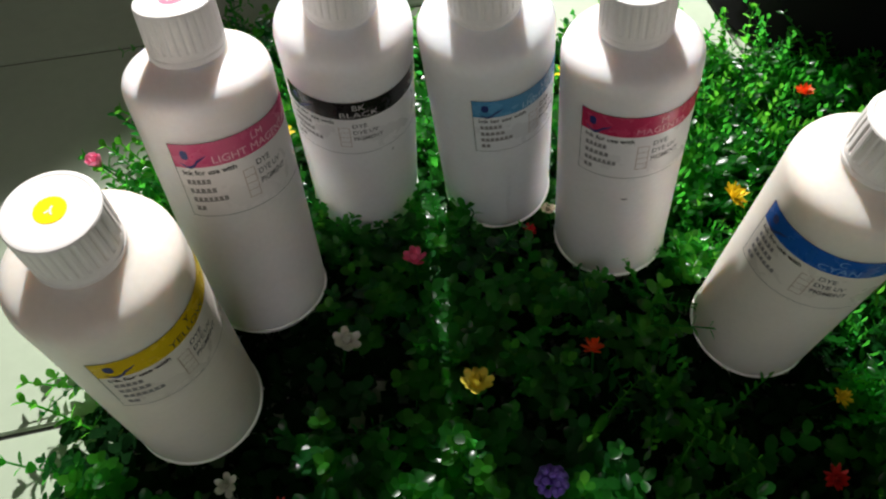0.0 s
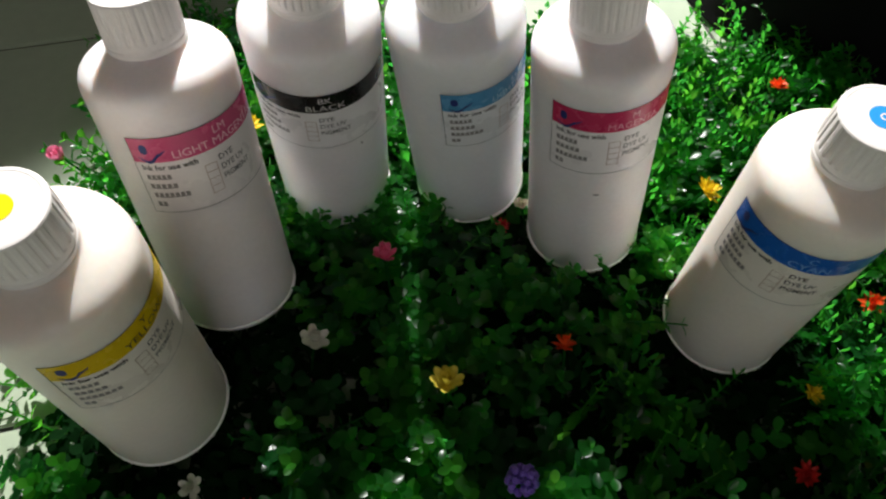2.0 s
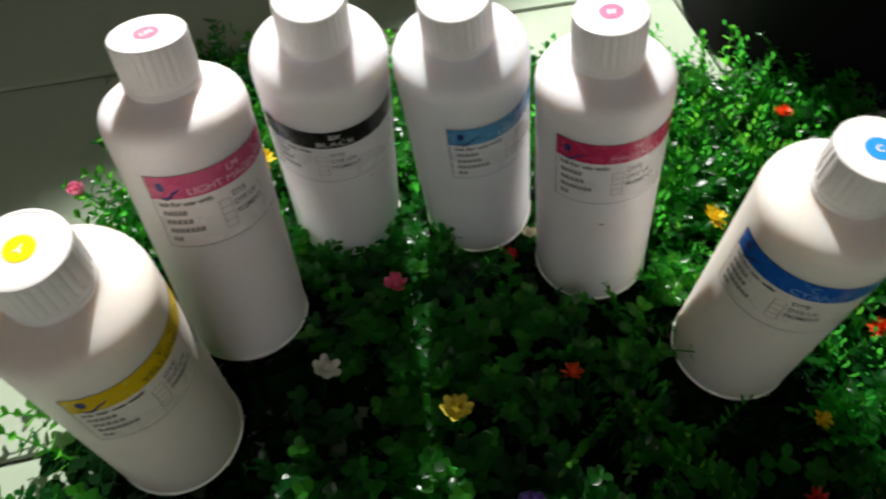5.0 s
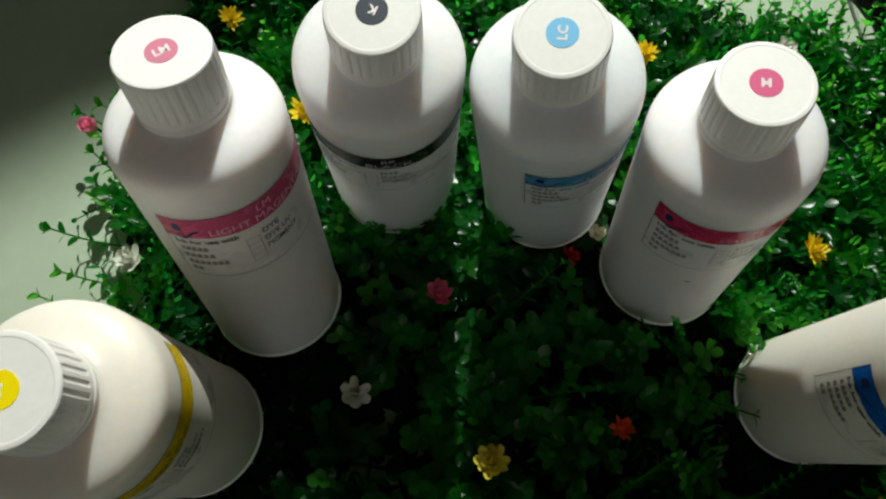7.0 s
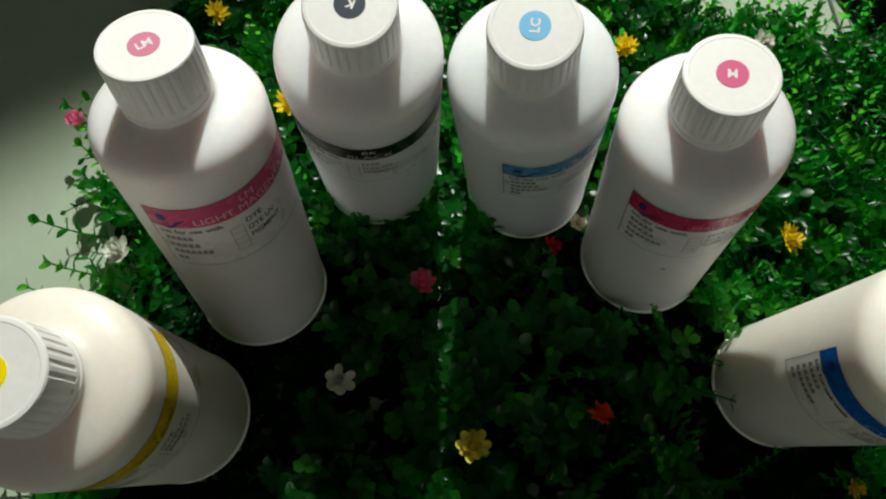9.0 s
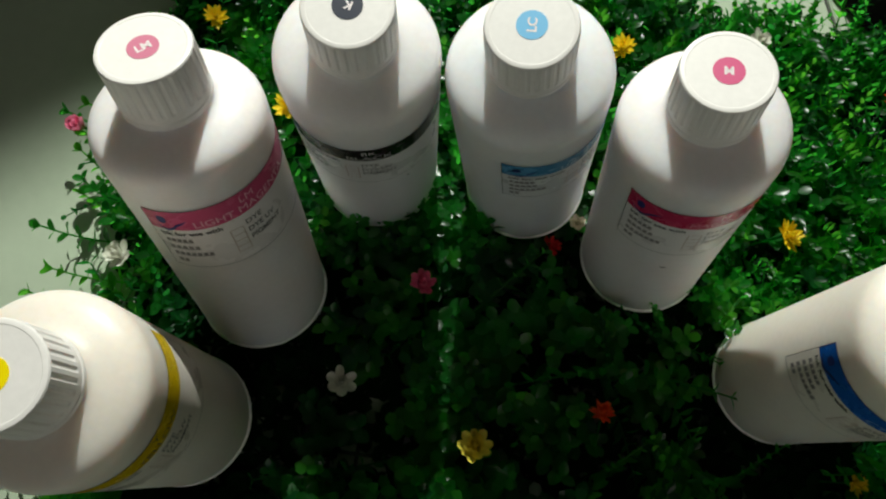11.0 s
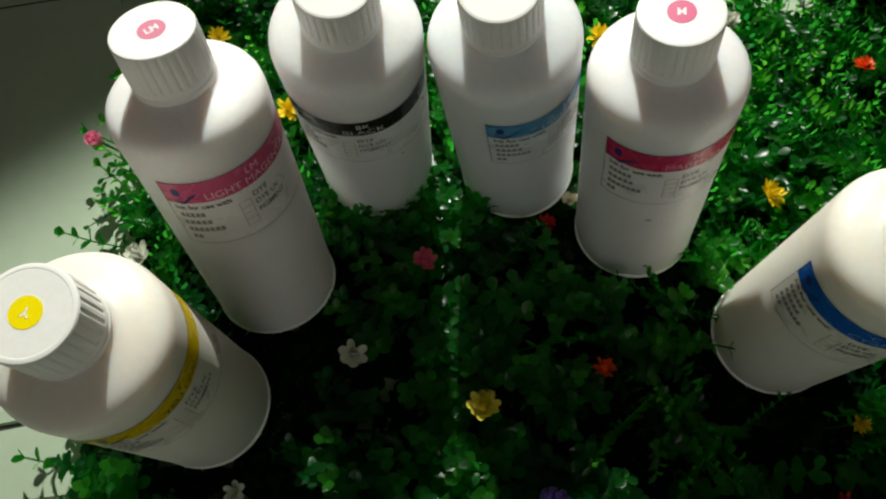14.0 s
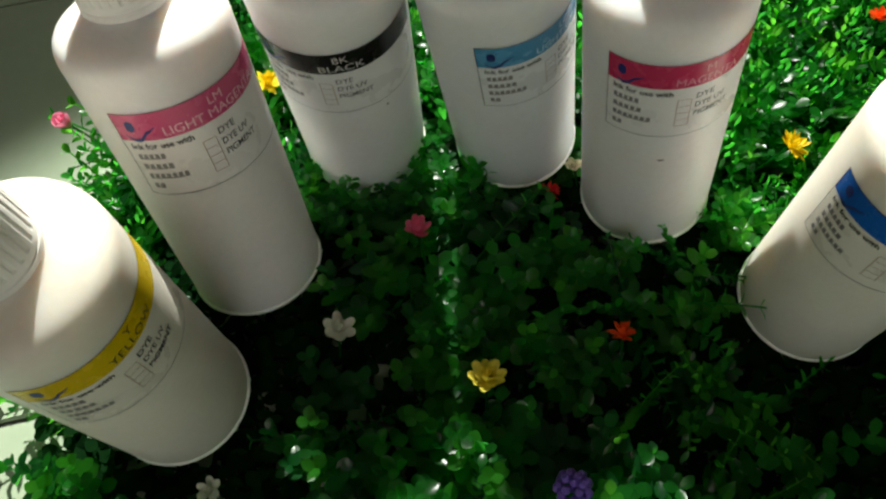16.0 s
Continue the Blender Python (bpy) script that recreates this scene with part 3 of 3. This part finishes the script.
def hedge_panel(i, j):
    x0, y0 = MAT_X[0] + i * PW, MAT_Y[0] + j * PD
    root = tagged(new("hedge_mat"), "artificial boxwood hedge panel with glossy green plastic leaves", "artificial hedge", "hedge panels on the floor")
    root.location = (x0, y0, FLOOR_Z)
    n, b = 11, 0.0013
    spans = [(PW * k / n - b, PW * k / n + b, 0.001, PD - 0.001, 0.0005, 0.0030) for k in range(1, n)]
    spans += [(0.001, PW - 0.001, PD * k / (n + 2) - b, PD * k / (n + 2) + b, 0.0034, 0.0058) for k in range(1, n + 2)]
    child("lattice", boxes("lattice", spans, MESH), root, "dark green plastic lattice backing")
    nx, ny = 14, 16
    for a in range(nx):
        for c in range(ny):
            lx_, ly_ = PW * (a + rng.uniform(0.15, 0.85)) / nx, PD * (c + rng.uniform(0.15, 0.85)) / ny
            x, y = x0 + lx_, y0 + ly_
            border = min(x - MAT_X[0], MAT_X[1] - x) < 0.045
            feather = rng.random() < ((0.75 if x > 0 else 0.35) if border else 0.20 + 0.40 * (x > 0.15) + 0.25 * (y > 0.46))
            me = rng.choice(FEATHERY if feather else BUSHY)
            d, c0 = near_bottle(x, y)
            keep, sz, sxy = rng.random(), rng.uniform(0.85, 1.12), rng.uniform(0.85, 1.15)
            turn, tx, ty = rng.uniform(0, 360), rng.uniform(-14, 14), rng.uniform(-14, 14)
            blooms = [(math.hypot(x - q[1], (y + 0.006 - q[2]) * 0.8), q[3]) for q in FLOWERS]
            bd, bz = min(blooms)
            if bd < 0.017:
                continue
            if bd < 0.030:
                sz = min(sz, max(0.35, (bz - FLOOR_Z - 0.012) / 0.058))
            bare, (thin, gap) = sparse(x, y), shaded(x, y)
            # strip of light between BK and LC, kept full of sprigs to show it
            lit_strip = abs(x - 0.002) < 0.016 and 0.17 < y < 0.36
            if (bare < 1 and keep < 0.90) or (thin and not lit_strip and keep < (0.88 if gap else 0.46)) or (d < FOOT_CLEAR[c0[1]] and y < c0[0].y + 0.03):
                continue
            if thin and d > 0.068:
                sxy *= 1.18
            if x < -0.14 and y < 0.17 and abs(x + 0.155) < 0.055 and keep < 0.85:
                continue
            if x < -0.200 and y < 0.34 and keep < (0.50 if y < 0.19 else 0.25):
                continue
            if c0[1] in ("BK", "LC") and 0.044 < d < 0.066 and y < c0[0].y:
                sz, sxy, tx, ty, me = 0.74, 0.8, 0, 0, rng.choice(BUSHY)
            elif d < 0.050:
                if keep < 0.35:
                    continue
                sz, tx, ty, me = 0.42, 0, 0, rng.choice(BUSHY[:5])
            elif d < 0.068:
                away = math.atan2(y - c0[0].y, x - c0[0].x)
                k = (0.070 - d) / 0.02 * 26
                tx, ty, sxy = -k * math.sin(away), k * math.cos(away), 0.85
            elif border:
                ty = 22 * (1 if x > 0 else -1)
            ob = child("twig" if me in FEATHERY else "sprig", me, root)
            ob.matrix_basis = pose(lx_, ly_, 0.004, tx, ty, 0) @ pose(0, 0, 0, 0, 0, turn) @ Matrix.Diagonal((sxy, sxy, sz, 1))
    # dark clumps that paint the shade between the sprigs
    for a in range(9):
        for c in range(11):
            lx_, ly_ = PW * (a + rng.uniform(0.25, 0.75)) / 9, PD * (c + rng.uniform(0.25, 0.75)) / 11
            me, turn, k = rng.choice(SHADE_CLUMPS), rng.uniform(0, 360), rng.uniform(0.85, 1.2)
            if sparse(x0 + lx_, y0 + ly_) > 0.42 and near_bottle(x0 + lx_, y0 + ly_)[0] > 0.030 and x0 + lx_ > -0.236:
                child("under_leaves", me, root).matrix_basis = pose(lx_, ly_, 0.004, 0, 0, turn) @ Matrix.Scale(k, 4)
    for k, (sx, sy, tall) in enumerate(UPRIGHT):
        if x0 <= sx < x0 + PW and y0 <= sy < y0 + PD:
            child("twig", TRAILING[(2 * k) % 3], root).matrix_basis = pose(sx - x0, sy - y0, 0.004, 0, 0, 67 * k) @ Matrix.Diagonal((1.15, 1.15, tall, 1))
    for k, (sx, sy, heading, rise) in enumerate(STRAYS):
        if x0 <= sx < x0 + PW and y0 <= sy < y0 + PD:
            ob = child("twig", TRAILING[k % 3], root)
            ob.matrix_basis = pose(sx - x0, sy - y0, 0.010, 0, 0, heading) @ pose(0, 0, 0, 0, 90 - rise, 0) @ pose(0, 0, 0, 0, 0, 67 * k)
    return root


# ---------------------------------------------------------------- plastic flowers
def petal_mesh(name, length, width, cup, tip, material):
    verts, faces = [], []
    rows = ((0.0, 0.25), (0.3, 0.75), (0.62, 1.0), (0.86, 0.8 if tip else 0.5), (1.0, 0.35 if tip else 0.04))
    for t, w in rows:
        for s in (-1, -0.5, 0, 0.5, 1):
            verts.append(Vector((length * t, width / 2 * w * s, cup * length * (t * t) + 0.18 * width * s * s * w)))
    for i in range(len(rows) - 1):
        for k in range(4):
            a = 5 * i + k
            faces.append((a, a + 1, a + 6, a + 5))
    return mesh_of(name, verts, faces, material, True)


STEM = lathe("stem", [(0.0009, -0.045), (0.0008, -0.02), (0.0011, -0.002), (0.0022, 0.0)], LEAF_B, 8)


BUD = lathe("bud", [(0.0008, -0.0022), (0.0021, -0.0012), (0.0026, 0.0004), (0.0022, 0.0018), (0.0013, 0.0025), (0.0006, 0.0022)], P_PURPLE, 10)


def flower(kind, x, y, z, tilt=(0, 0), size=1.0):
    looks = {
        "yellow": ("bright yellow plastic rose with broad cupped petals", P_LEMON, ((9, 0.0118, 0.0064, 0.30, 8, True), (8, 0.0106, 0.0062, 0.40, 36, True), (6, 0.0092, 0.0058, 0.40, 60, True))),
        "white": ("white plastic flower with broad open petals", P_WHITE, ((6, 0.0114, 0.0074, 0.30, 10, True), (6, 0.0102, 0.0066, 0.40, 40, True), (4, 0.0084, 0.0056, 0.35, 64, True))),
        "cream": ("cream plastic flower with broad open petals", P_CREAM, ((6, 0.0090, 0.0070, 0.20, 12, True), (4, 0.0060, 0.0055, 0.35, 45, True))),
        "pink": ("pink plastic flower with crowded narrow petals", P_PINK, ((10, 0.0088, 0.0042, 0.25, 24, True), (9, 0.0088, 0.0042, 0.25, 52, True), (7, 0.0082, 0.0038, 0.25, 74, True))),
        "tulip": ("pale pink plastic flower with a closed cup of broad petals", P_ROSE, ((5, 0.0120, 0.0105, 0.55, 30, True), (4, 0.0115, 0.0100, 0.45, 58, True), (3, 0.0100, 0.0080, 0.3, 76, True))),
        "red": ("red plastic flower with crowded narrow petals", P_RED, ((10, 0.0105, 0.0042, 0.12, 8, False), (9, 0.0092, 0.0040, 0.2, 36, False), (6, 0.0080, 0.0035, 0.2, 64, False))),
        "orange": ("orange plastic flower with pointed star petals", P_ORANGE, ((11, 0.0108, 0.0042, 0.12, 16, False), (9, 0.0100, 0.0040, 0.2, 44, False), (6, 0.0086, 0.0036, 0.2, 68, False))),
        "daisy": ("yellow plastic daisy with pointed petals", P_YELLOW, ((12, 0.0115, 0.0044, 0.15, 10, False), (9, 0.0098, 0.0040, 0.2, 38, False), (6, 0.0070, 0.0036, 0.3, 64, False))),
        "purple": ("purple plastic flower made of a cluster of small buds", P_PURPLE, ()),
    }
    label, material, rings = looks[kind]
    root = tagged(new("flower"), label, "flower", "plastic flowers in the hedge")
    root.matrix_world = pose(x, y, z - 0.004, tilt[0], tilt[1], rng.uniform(0, 360)) @ Matrix.Scale(size, 4)
    for q, (n, L, w, cup, lift, tip) in enumerate(rings):
        me = petal_mesh("petal", L, w, cup, tip, material)
        for k in range(n):
            ob = child("petal", me, root)
            ob.matrix_basis = pose(0, 0, 0.001 * q, 0, -lift + rng.uniform(-11, 11), 360 * (k + 0.5 * (q % 2)) / n + rng.uniform(-9, 9)) @ Matrix.Diagonal((rng.uniform(0.82, 1.08), rng.uniform(0.8, 1.1), rng.uniform(0.7, 1.4), 1))
    if not rings:
        for q, (n, rad, h) in enumerate(((1, 0.0, 0.0125), (5, 0.0042, 0.0110), (8, 0.0072, 0.0070), (9, 0.0080, 0.0020), (7, 0.0062, -0.0030))):
            for k in range(n):
                a = 2 * math.pi * (k + 0.5 * (q % 2)) / n + rng.uniform(-0.15, 0.15)
                ob = child("bud", BUD, root)
                out = Vector((rad * math.cos(a), rad * math.sin(a), h - 0.001)).normalized()
                ob.matrix_basis = Matrix.Translation((rad * math.cos(a), rad * math.sin(a), h)) @ out.to_track_quat("Z", "Y").to_matrix().to_4x4() @ Matrix.Scale(rng.uniform(0.85, 1.12), 4)
    heart = lathe("heart", [(0.0004, 0.0), (0.0022, 0.0008), (0.0026, 0.0025), (0.0018, 0.0042), (0.0003, 0.0048)], material, 10)
    child("heart", heart, root)
    child("stem", STEM, root)


FLOWERS = (
        ("tulip", -0.2855, 0.3930, 0.0237, (10, -20), 1.02), ("pink", -0.0208, 0.3064, 0.0280, (15, 0), 1.35), ("white", -0.0647, 0.2322, 0.0380, (8, 0), 1.02),
        ("yellow", 0.0262, 0.2025, 0.0420, (10, 0), 1.02), ("orange", 0.1075, 0.2349, 0.0344, (30, -10), 0.95), ("daisy", 0.2334, 0.3819, 0.0275, (25, 0), 1.2),
        ("white", -0.2321, 0.2999, 0.0210, (20, -15), 1.1), ("daisy", 0.2852, 0.2157, 0.0136, (15, 20), 0.8), ("red", 0.2747, 0.1622, 0.0, (20, 0), 1.0),
        ("purple", 0.0757, 0.1475, 0.0150, (20, 10), 1.05), ("orange", 0.3544, 0.2926, 0.0101, (20, 15), 1.0), ("daisy", 0.3406, 0.1759, 0.0160, (20, 15), 1.1),
        ("orange", 0.3248, 0.5091, 0.0205, (15, 20), 1.0), ("red", 0.0692, 0.3591, -0.002, (40, 0), 0.9), ("daisy", -0.1393, 0.4257, 0.0346, (15, 0), 1.0),
        ("daisy", 0.1093, 0.5271, 0.0185, (15, 0), 1.12), ("white", 0.218, 0.550, 0.020, (15, 0), 0.9), ("cream", 0.087, 0.378, 0.004, (20, 0), 0.8),
        ("purple", 0.159, 0.520, 0.010, (15, 0), 1.0), ("daisy", -0.217, 0.510, 0.010, (15, 0), 1.0), ("white", -0.137, 0.141, 0.004, (20, 0), 0.75), ("red", -0.102, 0.130, -0.006, (20, 0), 0.75))
for kind, x, y, z, tilt, size in FLOWERS:
    flower(kind, x, y, z, tilt, size)

for i in range(COLS):
    for j in range(ROWS_):
        hedge_panel(i, j)
